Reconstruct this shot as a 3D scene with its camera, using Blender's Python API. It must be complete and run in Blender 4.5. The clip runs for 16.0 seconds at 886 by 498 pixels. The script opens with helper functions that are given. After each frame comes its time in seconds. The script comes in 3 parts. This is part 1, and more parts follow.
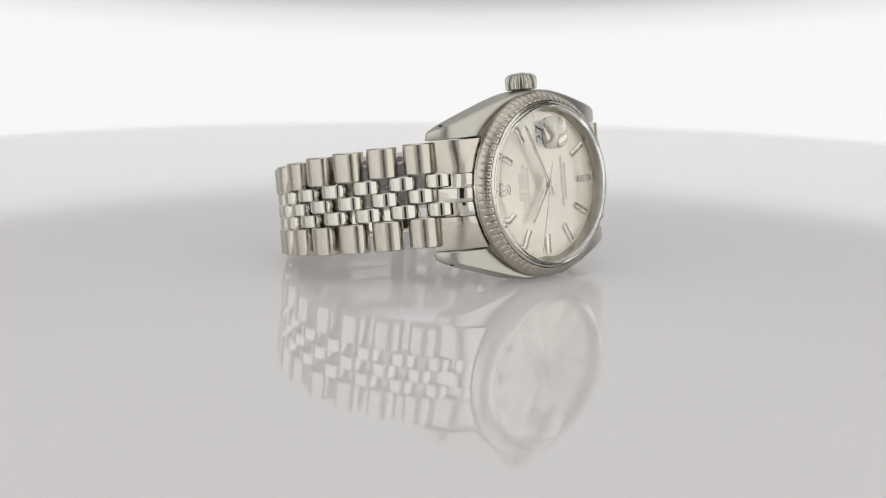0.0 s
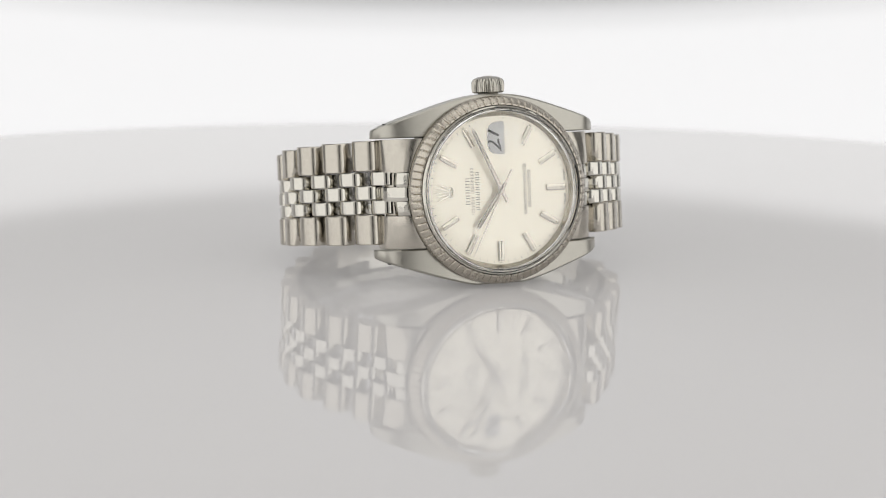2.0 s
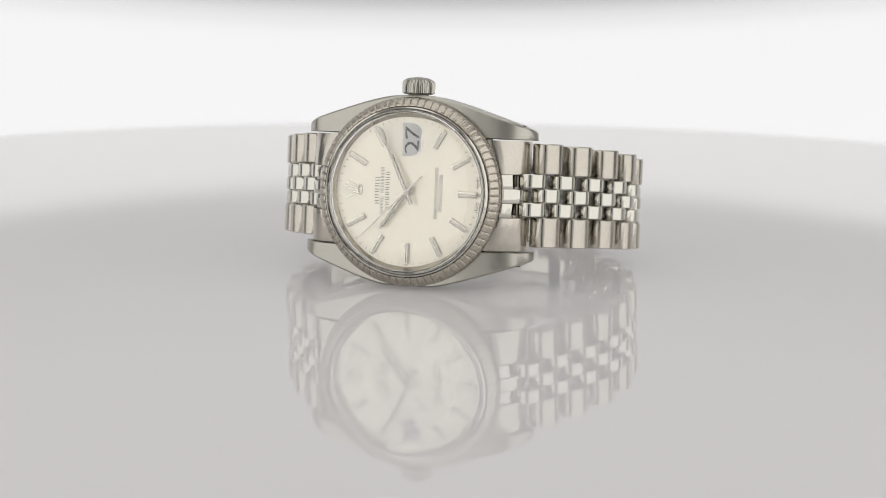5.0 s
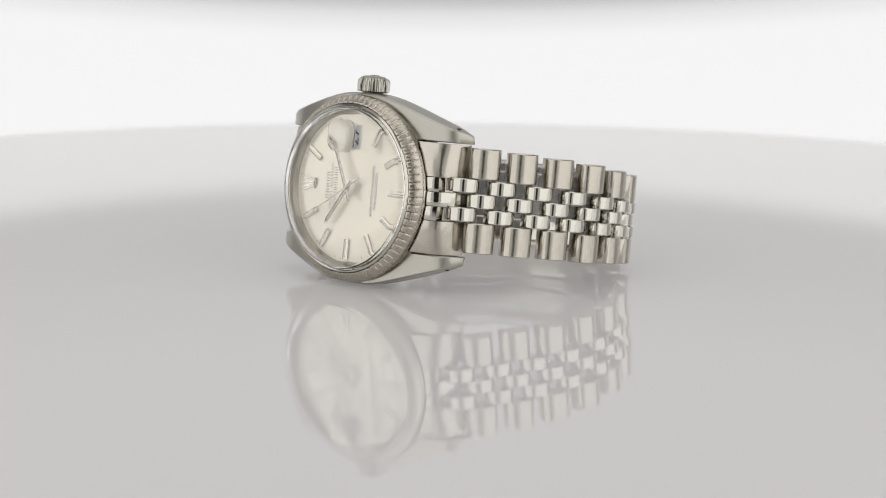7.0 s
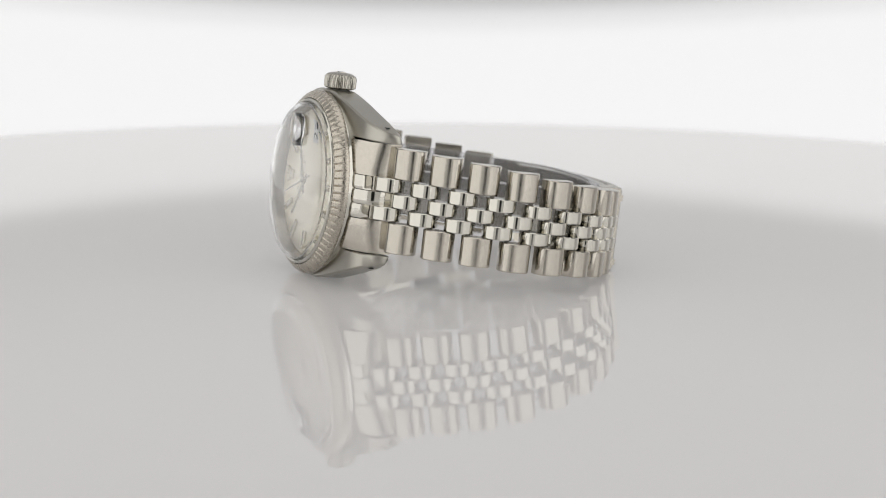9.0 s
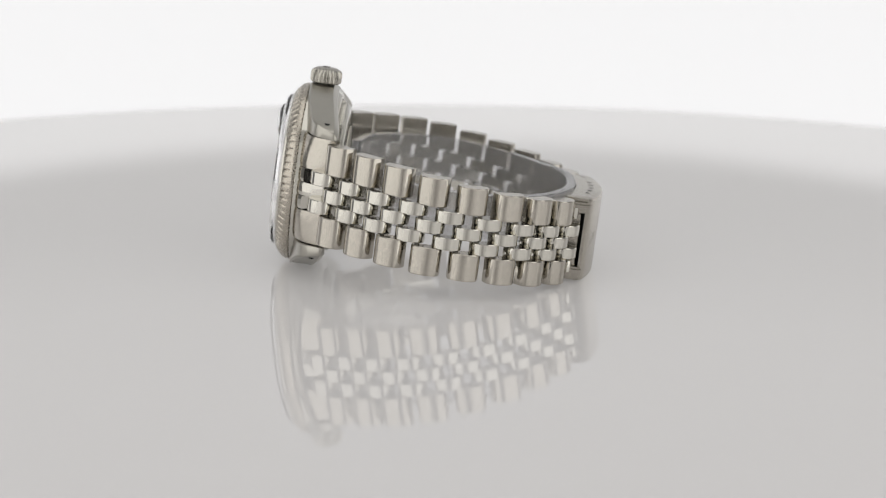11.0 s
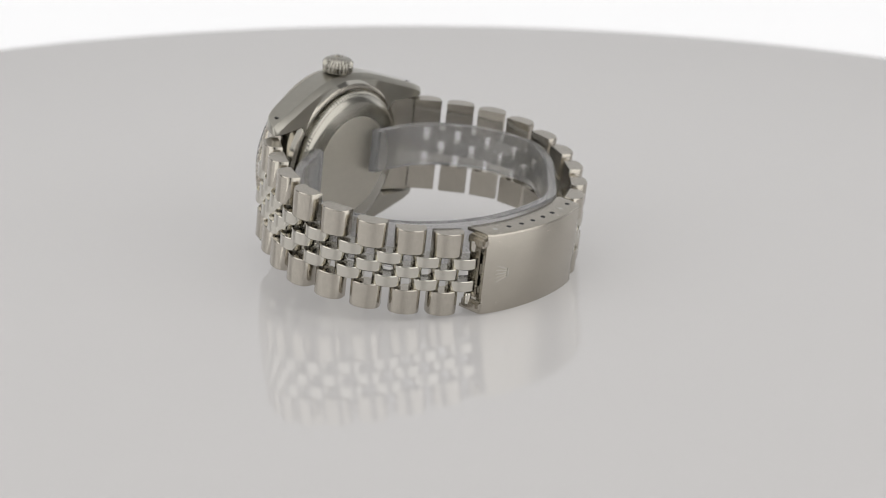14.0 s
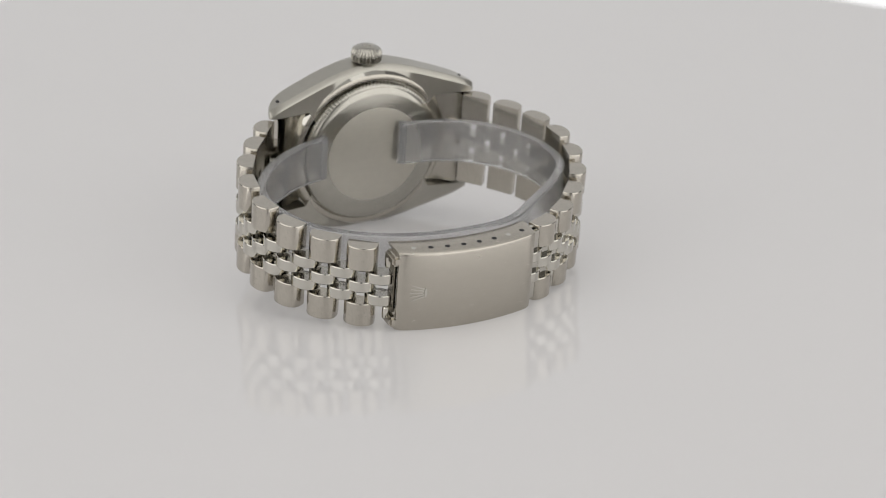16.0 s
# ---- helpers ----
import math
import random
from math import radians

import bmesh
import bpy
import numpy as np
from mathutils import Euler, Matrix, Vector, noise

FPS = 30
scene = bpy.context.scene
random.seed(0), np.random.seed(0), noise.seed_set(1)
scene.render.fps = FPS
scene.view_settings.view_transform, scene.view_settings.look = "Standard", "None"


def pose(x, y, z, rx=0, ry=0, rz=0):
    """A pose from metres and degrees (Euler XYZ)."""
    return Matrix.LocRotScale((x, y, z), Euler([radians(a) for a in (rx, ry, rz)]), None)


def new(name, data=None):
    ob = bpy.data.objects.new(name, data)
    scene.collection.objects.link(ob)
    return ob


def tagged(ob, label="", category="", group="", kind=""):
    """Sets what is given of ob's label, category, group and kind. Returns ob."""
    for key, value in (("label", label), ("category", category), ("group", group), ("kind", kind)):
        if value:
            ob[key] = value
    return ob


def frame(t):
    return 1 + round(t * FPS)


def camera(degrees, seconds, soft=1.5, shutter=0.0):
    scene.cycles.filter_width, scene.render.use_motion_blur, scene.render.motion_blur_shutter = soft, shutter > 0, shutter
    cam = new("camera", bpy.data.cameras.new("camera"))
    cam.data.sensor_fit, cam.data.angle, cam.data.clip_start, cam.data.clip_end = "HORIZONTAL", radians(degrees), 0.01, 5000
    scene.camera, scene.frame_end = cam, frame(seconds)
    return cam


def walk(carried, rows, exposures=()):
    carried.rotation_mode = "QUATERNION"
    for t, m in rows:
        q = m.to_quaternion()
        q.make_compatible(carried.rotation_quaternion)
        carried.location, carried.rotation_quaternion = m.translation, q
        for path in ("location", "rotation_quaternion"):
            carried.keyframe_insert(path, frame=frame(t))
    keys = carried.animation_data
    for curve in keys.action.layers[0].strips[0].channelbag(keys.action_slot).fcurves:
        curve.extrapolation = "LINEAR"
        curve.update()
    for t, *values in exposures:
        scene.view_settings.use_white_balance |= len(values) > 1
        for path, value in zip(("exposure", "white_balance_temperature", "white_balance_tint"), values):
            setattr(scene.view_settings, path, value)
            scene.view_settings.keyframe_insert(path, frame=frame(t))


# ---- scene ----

MM = 0.001
LIFT = 0.3  # mm by which the watch and the eye stand above the datum


# ---- camera ----
def eye_pose(y, z, pitch):
    return Matrix.Translation((0, y * MM, (z + LIFT) * MM)) @ (
        Matrix.Rotation(radians(-0.36), 4, "Z") @ Matrix.Rotation(radians(pitch), 4, "X")
        @ Matrix.Rotation(radians(-0.4), 4, "Y") @ Matrix.Rotation(radians(90), 4, "X"))


def rising(t):
    u = t - 13.75
    return -409.2 + 6.429 * u + 0.505 * u * u, 128.38 + 14.352 * u - 0.095 * u * u, -17.26 - 2.089 * u - 0.016 * u * u


STILL, START, FULL = (-417.0, 78.6, -10.39), 9.5, 11.3
SLOPE = (3.95, 14.82, -2.01)  # how fast eye and pitch move once the rise is under way


def setting_off(t):
    """Eases from the still camera into the rise."""
    u, span = (t - START) / (FULL - START), FULL - START
    return [a + (b - a) * u * u * (3 - 2 * u) + m * span * u * u * (u - 1) for a, b, m in zip(STILL, rising(FULL), SLOPE)]


cam = camera(22.93, 16.0, soft=1.0)
cam.data.dof.use_dof, cam.data.dof.focus_distance, cam.data.dof.aperture_fstop = True, 0.388, 26.0
walk(cam, [(0.0, eye_pose(*STILL)), (5.0, eye_pose(*STILL)), (9.0, eye_pose(*STILL))]
     + [(START + 0.1 * k, eye_pose(*setting_off(START + 0.1 * k))) for k in range(18)]
     + [(FULL + 0.1 * k, eye_pose(*rising(FULL + 0.1 * k))) for k in range(48)],
     exposures=[(0.0, 0.0), (3.0, -0.02), (9.0, -0.03), (11.5, -0.02), (14.0, 0.02), (16.0, 0.08)])

# ---- world ----
world = bpy.data.worlds.new("studio")
scene.world = world
world.use_nodes = True
world.node_tree.nodes["Background"].inputs[0].default_value = (1.0, 0.98, 0.96, 1)
world.node_tree.nodes["Background"].inputs[1].default_value = 0.02


# ---- materials ----
def material(name, base, rough=0.5, metal=0.0, **extra):
    m = bpy.data.materials.new(name)
    m.use_nodes = True
    b = m.node_tree.nodes["Principled BSDF"]
    b.inputs["Base Color"].default_value = (*base, 1)
    b.inputs["Roughness"].default_value = rough
    b.inputs["Metallic"].default_value = metal
    for k, v in extra.items():
        b.inputs[k.replace("_", " ")].default_value = v
    return m


def vary(m, base, rough, scale=(1, 1, 1), size=900.0, amount=0.06, rough_amount=0.08, bump=0.0, detail=4.0, by_object=0.0):
    """Grain at two sizes on colour and roughness, and fine relief."""
    nt = m.node_tree
    n, l = nt.nodes, nt.links
    b = n["Principled BSDF"]
    tc, mp = n.new("ShaderNodeTexCoord"), n.new("ShaderNodeMapping")
    mp.inputs["Scale"].default_value = scale
    l.new(tc.outputs["Object"], mp.inputs[0])
    fine, wide = n.new("ShaderNodeTexNoise"), n.new("ShaderNodeTexNoise")
    fine.inputs["Scale"].default_value, fine.inputs["Detail"].default_value = size, detail
    wide.inputs["Scale"].default_value, wide.inputs["Detail"].default_value = size * 0.11, 3.0
    l.new(mp.outputs[0], fine.inputs["Vector"])
    l.new(tc.outputs["Object"], wide.inputs["Vector"])
    mix = n.new("ShaderNodeMath")
    mix.operation = "ADD"
    l.new(fine.outputs[0], mix.inputs[0])
    l.new(wide.outputs[0], mix.inputs[1])
    tone = mix
    if by_object:
        info, mul = n.new("ShaderNodeObjectInfo"), n.new("ShaderNodeMath")
        mul.operation = "MULTIPLY_ADD"
        mul.inputs[1].default_value = by_object
        l.new(info.outputs["Random"], mul.inputs[0])
        l.new(mix.outputs[0], mul.inputs[2])
        tone = mul
    cr = n.new("ShaderNodeMapRange")
    cr.inputs["From Min"].default_value, cr.inputs["From Max"].default_value = 0.6, 1.4
    cr.inputs["To Min"].default_value, cr.inputs["To Max"].default_value = 1 - amount, 1 + amount
    l.new(tone.outputs[0], cr.inputs["Value"])
    sc = n.new("ShaderNodeVectorMath")
    sc.operation = "SCALE"
    sc.inputs[0].default_value = base
    l.new(cr.outputs[0], sc.inputs["Scale"])
    l.new(sc.outputs[0], b.inputs["Base Color"])
    rr = n.new("ShaderNodeMapRange")
    rr.inputs["From Min"].default_value, rr.inputs["From Max"].default_value = 0.6, 1.4
    rr.inputs["To Min"].default_value, rr.inputs["To Max"].default_value = max(0.002, rough - rough_amount), rough + rough_amount
    l.new(mix.outputs[0], rr.inputs["Value"])
    l.new(rr.outputs[0], b.inputs["Roughness"])
    if bump:
        bp = n.new("ShaderNodeBump")
        bp.inputs["Strength"].default_value, bp.inputs["Distance"].default_value = bump, 0.00004
        l.new(fine.outputs[0], bp.inputs["Height"])
        l.new(bp.outputs[0], b.inputs["Normal"])
    return m


STEEL = (0.505, 0.475, 0.42)
brushed = vary(material("brushed_steel", STEEL, 0.3, 1.0), STEEL, 0.19, scale=(1, 1, 0.05), size=9000, amount=0.075, rough_amount=0.06, bump=0.08, by_object=0.25)
satin = vary(material("satin_steel", STEEL, 0.3, 1.0), STEEL, 0.25, scale=(0.03, 1, 1), size=6000, amount=0.03, rough_amount=0.03)
polished = vary(material("polished_steel", (0.59, 0.572, 0.52), 0.08, 1.0), (0.59, 0.572, 0.52), 0.065, size=1500, amount=0.03, rough_amount=0.02, by_object=0.3)
CASE = (0.44, 0.424, 0.38)
case_steel = vary(material("case_steel", CASE, 0.2, 1.0), CASE, 0.3, scale=(0.08, 1, 1), size=7000, amount=0.04, rough_amount=0.02)
crown_steel = vary(material("crown_steel", CASE, 0.15, 1.0), CASE, 0.14, size=2500, amount=0.04, rough_amount=0.04)
bezel_steel = vary(material("bezel_steel", (0.5, 0.462, 0.4), 0.2, 1.0), (0.5, 0.462, 0.4), 0.26, size=2500, amount=0.07, rough_amount=0.07)
back_steel = vary(material("case_back_steel", (0.46, 0.445, 0.40), 0.3, 1.0), (0.46, 0.445, 0.40), 0.2, scale=(0.06, 1, 1), size=6000, amount=0.06, rough_amount=0.03)
disc_steel = vary(material("brushed_back_steel", (0.6, 0.575, 0.51), 0.4, 1.0), (0.6, 0.575, 0.51), 0.42, scale=(0.03, 1, 1), size=6000, amount=0.04, rough_amount=0.03)
# oxidised tone, darkened further to paint shade between links and under the crown
dark_steel = vary(material("oxidised_shade_steel", (0.12, 0.115, 0.105), 0.35, 1.0), (0.12, 0.115, 0.105), 0.35, size=2500)
dial_silver = vary(material("silver_dial", (0.80, 0.77, 0.69), 0.4, 0.62), (0.97, 0.92, 0.79), 0.34, size=5000, amount=0.015, rough_amount=0.03)
sun = dial_silver.node_tree
tangent = sun.nodes.new("ShaderNodeTangent")
tangent.direction_type, tangent.axis = "RADIAL", "Y"
sun.links.new(tangent.outputs[0], sun.nodes["Principled BSDF"].inputs["Tangent"])
sun.nodes["Principled BSDF"].inputs["Anisotropic"].default_value = 0.65
marker_steel = vary(material("marker_steel", (0.66, 0.63, 0.56), 0.15, 1.0), (0.66, 0.63, 0.56), 0.16, size=3000, amount=0.03)
hand_steel = vary(material("hand_steel", (0.48, 0.45, 0.41), 0.04, 1.0), (0.48, 0.45, 0.41), 0.04, size=3000, amount=0.03, rough_amount=0.02)
ink = vary(material("dark_print", (0.13, 0.125, 0.11), 0.5), (0.13, 0.125, 0.11), 0.5, size=4000)
faded_ink = vary(material("faded_print", (0.24, 0.225, 0.19), 0.5), (0.24, 0.225, 0.19), 0.5, size=4000)
# black of the date numeral, and painted shade for holes and the clasp's hollow
black = material("black_print_and_recess_shade", (0.012, 0.012, 0.012), 0.6)
date_white = vary(material("date_disc", (0.88, 0.88, 0.87), 0.5), (0.88, 0.88, 0.87), 0.5, size=3000, amount=0.02)
lume = vary(material("aged_lume", (0.66, 0.62, 0.5), 0.6), (0.66, 0.62, 0.5), 0.6, size=3000)
acrylic = material("acrylic_crystal", (1, 1, 1), 0.01, 0.0, IOR=1.49, Transmission_Weight=1.0)
plastic = vary(material("milky_plastic", (0.78, 0.78, 0.79), 0.2, 0.0, IOR=1.4, Transmission_Weight=0.9), (0.76, 0.76, 0.77), 0.2, size=700, amount=0.03, rough_amount=0.06)
# the disc is given a weak glow to brighten it and thin the watch's shadow
disc_white = vary(material("glowing_white_acrylic", (0.5, 0.489, 0.49), 0.0, 0.0, IOR=1.5, Emission_Color=(1, 0.98, 0.97, 1), Emission_Strength=0.142), (0.5, 0.489, 0.49), 0.0, size=60, amount=0.006, rough_amount=0.0)
tent_cloth = vary(material("tent_cloth", (0.7, 0.7, 0.7), 0.9), (0.8, 0.8, 0.8), 0.9, size=300, amount=0.02)
black_cloth = vary(material("black_cloth", (0.03, 0.03, 0.03), 0.9), (0.03, 0.03, 0.03), 0.9, size=300)


def glow(name, colour, strength):
    """A surface given its own glow: softbox diffusers, and walls and ceiling in place of bounced light."""
    m = material(name, (0.3, 0.3, 0.3), 0.9)
    b = m.node_tree.nodes["Principled BSDF"]
    b.inputs["Emission Color"].default_value = (*colour, 1)
    b.inputs["Emission Strength"].default_value = strength
    return m


def banded_glow(colour):
    """The backdrop: light and dimness painted into its emission by height, even low down, with a dim band, and weaker
    above a line that climbs towards the sides.
    """
    m = glow("backdrop_banded_glow", colour, 1.0)
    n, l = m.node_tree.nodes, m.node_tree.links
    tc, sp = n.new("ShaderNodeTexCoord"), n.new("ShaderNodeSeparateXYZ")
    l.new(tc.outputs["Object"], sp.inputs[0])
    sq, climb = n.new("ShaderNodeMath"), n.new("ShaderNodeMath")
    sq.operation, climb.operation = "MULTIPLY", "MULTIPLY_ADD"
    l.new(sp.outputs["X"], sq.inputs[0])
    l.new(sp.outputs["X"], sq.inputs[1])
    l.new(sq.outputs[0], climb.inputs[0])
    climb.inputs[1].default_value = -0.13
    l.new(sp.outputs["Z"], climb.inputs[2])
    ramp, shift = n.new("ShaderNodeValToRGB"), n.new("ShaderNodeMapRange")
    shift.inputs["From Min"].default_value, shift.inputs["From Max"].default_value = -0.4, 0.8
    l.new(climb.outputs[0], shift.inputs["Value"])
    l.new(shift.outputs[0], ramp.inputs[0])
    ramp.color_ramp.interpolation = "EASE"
    # height and glow: the dim band and the upper fall-off are painted here
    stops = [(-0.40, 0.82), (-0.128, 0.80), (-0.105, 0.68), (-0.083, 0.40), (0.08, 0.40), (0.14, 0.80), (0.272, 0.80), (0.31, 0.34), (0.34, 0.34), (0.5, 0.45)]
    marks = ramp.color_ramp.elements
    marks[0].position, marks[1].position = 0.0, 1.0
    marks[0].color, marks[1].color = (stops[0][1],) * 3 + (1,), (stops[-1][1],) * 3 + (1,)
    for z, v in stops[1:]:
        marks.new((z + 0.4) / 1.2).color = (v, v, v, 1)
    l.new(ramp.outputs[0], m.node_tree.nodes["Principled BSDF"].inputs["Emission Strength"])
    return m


# ---- mesh helpers: all lengths in mm ----
def finish(bm, angle=32):
    bmesh.ops.remove_doubles(bm, verts=bm.verts, dist=1e-7)
    bmesh.ops.recalc_face_normals(bm, faces=bm.faces)
    for f in bm.faces:
        f.smooth = True
    for e in bm.edges:
        e.smooth = len(e.link_faces) == 2 and e.calc_face_angle(0) < radians(angle)


def mesh_of(name, bm, mat):
    finish(bm)
    me = bpy.data.meshes.new(name)
    bm.to_mesh(me)
    bm.free()
    me.materials.append(mat)
    return me


def part(name, bm, mat, parent, label="", m=None):
    ob = new(name, bm if isinstance(bm, bpy.types.Mesh) else mesh_of(name, bm, mat))
    ob.parent = parent
    if m is not None:
        ob.matrix_basis = m
    return tagged(ob, label)


def loft(bm, rings, closed=True, caps=True, loop=False):
    """Skin over rings of points (mm)."""
    rows = [[bm.verts.new(Vector(p) * MM) for p in r] for r in rings]
    n = len(rows[0])
    pairs = list(zip(rows, rows[1:])) + ([(rows[-1], rows[0])] if loop else [])
    for a, b in pairs:
        for i in range(n if closed else n - 1):
            j = (i + 1) % n
            bm.faces.new((a[i], a[j], b[j], b[i]))
    if caps and not loop:
        bm.faces.new(rows[0][::-1])
        bm.faces.new(rows[-1])
    return bm


def lathe(profile, n=96, axis="y", centre=(0, 0, 0), bm=None):
    """A turned solid: profile rows (radius, along the axis), closed at radius 0 where it ends there."""
    bm = bm or bmesh.new()
    rings = []
    for k in range(n):
        a = 2 * math.pi * k / n
        if axis == "y":
            rings.append([(centre[0] + r * math.cos(a), centre[1] + h, centre[2] + r * math.sin(a)) for r, h in profile])
        else:
            rings.append([(centre[0] + r * math.cos(a), centre[1] + r * math.sin(a), centre[2] + h) for r, h in profile])
    return loft(bm, rings, closed=False, caps=False, loop=True)


def box(x0, x1, y0, y1, z0, z1, bevel=0.0, bm=None):
    bm = bm or bmesh.new()
    vs = [bm.verts.new(Vector(p) * MM) for p in
          ((x0, y0, z0), (x1, y0, z0), (x1, y1, z0), (x0, y1, z0), (x0, y0, z1), (x1, y0, z1), (x1, y1, z1), (x0, y1, z1))]
    fs = [bm.faces.new([vs[i] for i in q]) for q in ((0, 1, 2, 3), (4, 5, 6, 7), (0, 1, 5, 4), (1, 2, 6, 5), (2, 3, 7, 6), (3, 0, 4, 7))]
    if bevel:
        es = {e for f in fs for e in f.edges}
        bmesh.ops.bevel(bm, geom=list(es), offset=bevel * MM, segments=2, affect="EDGES")
    return bm


def smooth_path(points, n):
    """n points evenly spaced along a smooth line through points, with unit tangents."""
    P = [Vector((*p, 0)) for p in points]
    P = [2 * P[0] - P[1]] + P + [2 * P[-1] - P[-2]]
    dense = []
    for i in range(1, len(P) - 2):
        for k in range(24):
            u = k / 24
            a, b, c, d = P[i - 1:i + 3]
            dense.append(0.5 * ((2 * b) + (c - a) * u + (2 * a - 5 * b + 4 * c - d) * u * u + (3 * b - a - 3 * c + d) * u ** 3))
    dense.append(P[-2])
    run = [0.0]
    for a, b in zip(dense, dense[1:]):
        run.append(run[-1] + (b - a).length)
    out = []
    for k in range(n):
        s = run[-1] * k / (n - 1)
        i = max(j for j in range(len(run)) if run[j] <= s + 1e-9)
        i = min(i, len(dense) - 2)
        u = (s - run[i]) / max(run[i + 1] - run[i], 1e-9)
        out.append((dense[i].lerp(dense[i + 1], u), (dense[i + 1] - dense[i]).normalized()))
    return out, run[-1]


def table(x, rows):
    """Straight runs through rows of (x, value)."""
    for (a, va), (b, vb) in zip(rows, rows[1:]):
        if x <= b:
            u = (x - a) / (b - a)
            return va + (vb - va) * max(0.0, u)
    return rows[-1][1]


def eased(x, rows, reach=1.4):
    """The same, rounded off at the corners."""
    end = rows[-1][0]
    r = min(reach, end - x)
    return sum(table(abs(x + r * k / 4), rows) for k in range(-4, 5)) / 9


# ---- the studio ----
def arc_wall(name, a0, a1, mat, label, radius=2000, z0=-700, z1=2200):
    """A stretch of the round studio wall between two bearings in degrees from the +y axis."""
    bm = bmesh.new()
    n = 24
    loft(bm, [[(radius * math.sin(a), radius * math.cos(a), z0), (radius * math.sin(a), radius * math.cos(a), z1)]
              for a in [radians(a0 + (a1 - a0) * k / n) for k in range(n + 1)]], closed=False, caps=False)
    tagged(new(name, mesh_of(name, bm, mat)), label, "backdrop", kind="structure")


def softbox(corners, strength, colour=(1.0, 0.985, 0.96)):
    """A lit diffuser panel in a dark rim; corners run round it (mm)."""
    box_ob = new("softbox")
    tagged(box_ob, "large softbox with a white lit diffuser", "studio light", "softboxes round the turntable")
    c = [Vector(p) for p in corners]
    mid = sum(c, Vector()) / 4
    n = (c[1] - c[0]).cross(c[3] - c[0]).normalized()
    n = n if n.dot(mid) < 0 else -n
    bm = bmesh.new()
    loft(bm, [c, [p + n * 6 for p in c]])
    part("diffuser", bm, glow("softbox_cloth", colour, strength), box_ob)
    rim = bmesh.new()
    loft(rim, [[mid + (p - mid) * f - n * d for p in c] for f, d in ((1.003, 0), (1.03, 0), (1.03, 60), (0.4, 140), (0.001, 140))], caps=False)
    part("housing", rim, black_cloth, box_ob, "black cloth housing")
    far = mid - n * 150
    up = abs(n.z) > 0.5
    part("pole", box(far.x - 12, far.x + 12, far.y - 12, far.y + 12, far.z if up else -700, 2200 if up else far.z + 40), black_cloth, box_ob)


def studio():
    arc_wall("backdrop", -62, 62, banded_glow((1.0, 0.995, 1.0)), "white backdrop behind the turntable, its light painted as glow")
    # unseen side walls, added with a faint glow so the steel reflects dark stripes
    shade = glow("faint_glow_wall", (1.0, 0.98, 0.94), 0.03)
    arc_wall("wall_east", 62, 150, shade, "unseen dark side wall added for dark stripes in the steel")
    arc_wall("wall_west", -150, -62, shade, "unseen dark side wall added for dark stripes in the steel")
    # unseen walls behind the camera, made to glow as fill for dial and steel
    front = glow("front_fill_glow", (1.0, 0.985, 0.95), 0.5)
    arc_wall("wall_south_east", 150, 174, front, "unseen wall behind the camera, glowing to fill the dial")
    # black strip for the camera opening, reflected as a dark streak in polished steel
    arc_wall("wall_south", 174, 186, black_cloth, "unseen black strip standing for the dark camera opening")
    arc_wall("wall_south_west", 186, 210, front, "unseen wall behind the camera, glowing to fill the dial")
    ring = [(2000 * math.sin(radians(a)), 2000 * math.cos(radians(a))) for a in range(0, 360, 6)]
    # the ceiling is unseen and glows in place of bounced light
    for name, z, mat, label in (("ceiling", 2200, glow("ceiling_bounce_glow", (1.0, 0.98, 0.95), 0.3), "unseen white ceiling glowing in place of bounced light"), ("floor", -700, tent_cloth, "pale studio floor under the turntable")):
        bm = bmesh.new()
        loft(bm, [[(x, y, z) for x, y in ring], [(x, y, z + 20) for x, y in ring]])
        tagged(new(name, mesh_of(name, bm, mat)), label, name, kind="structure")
    softbox([(230, -640, -120), (640, 20, -120), (640, 20, 640), (230, -640, 640)], 1.15)
    softbox([(-640, 70, -120), (-230, -640, -120), (-230, -640, 640), (-640, 70, 640)], 1.05)
    # unseen overhead box, added as extra light on the upward faces
    softbox([(-420, -420, 900), (-420, 420, 900), (420, 420, 900), (420, -420, 900)], 0.9)


def turntable():
    table_ob = new("turntable")
    tagged(table_ob, "round white glossy acrylic turntable with a rounded rim", "turntable")
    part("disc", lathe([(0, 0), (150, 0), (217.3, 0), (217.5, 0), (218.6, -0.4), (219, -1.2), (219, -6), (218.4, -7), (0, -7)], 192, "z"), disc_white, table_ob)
    part("pedestal", lathe([(0, -7.2), (60, -7.2), (62, -10), (62, -697), (90, -699.9), (0, -699.9)], 64, "z"), tent_cloth, table_ob, "white round pedestal under the disc")
    return table_ob


# ---- the watch: x towards six o'clock, y into the case, z towards the crown, origin at the dial's centre ----
TILT = pose(0, 0, (17.44 + LIFT) * MM) @ Matrix.Rotation(radians(-7.06), 4, "X") @ Matrix.Rotation(radians(-0.4), 4, "Y")
HEAD = TILT @ Matrix.Rotation(radians(2.0), 4, "Z")  # the head sits a little askew on its bracelet
SIDE = [(0, 17.6), (3, 17.5), (6, 17.0), (10, 15.9), (14, 14.6), (18, 13.3), (20.2, 12.5), (21.3, 12.0), (21.7, 11.75), (21.88, 11.45)]
FRONT = [(0, 1.3), (5, 1.45), (10, 1.9), (15, 2.7), (17.5, 3.3), (19.2, 4.0), (20.5, 5.0), (21.3, 6.1), (21.7, 7.0), (21.88, 7.7)]
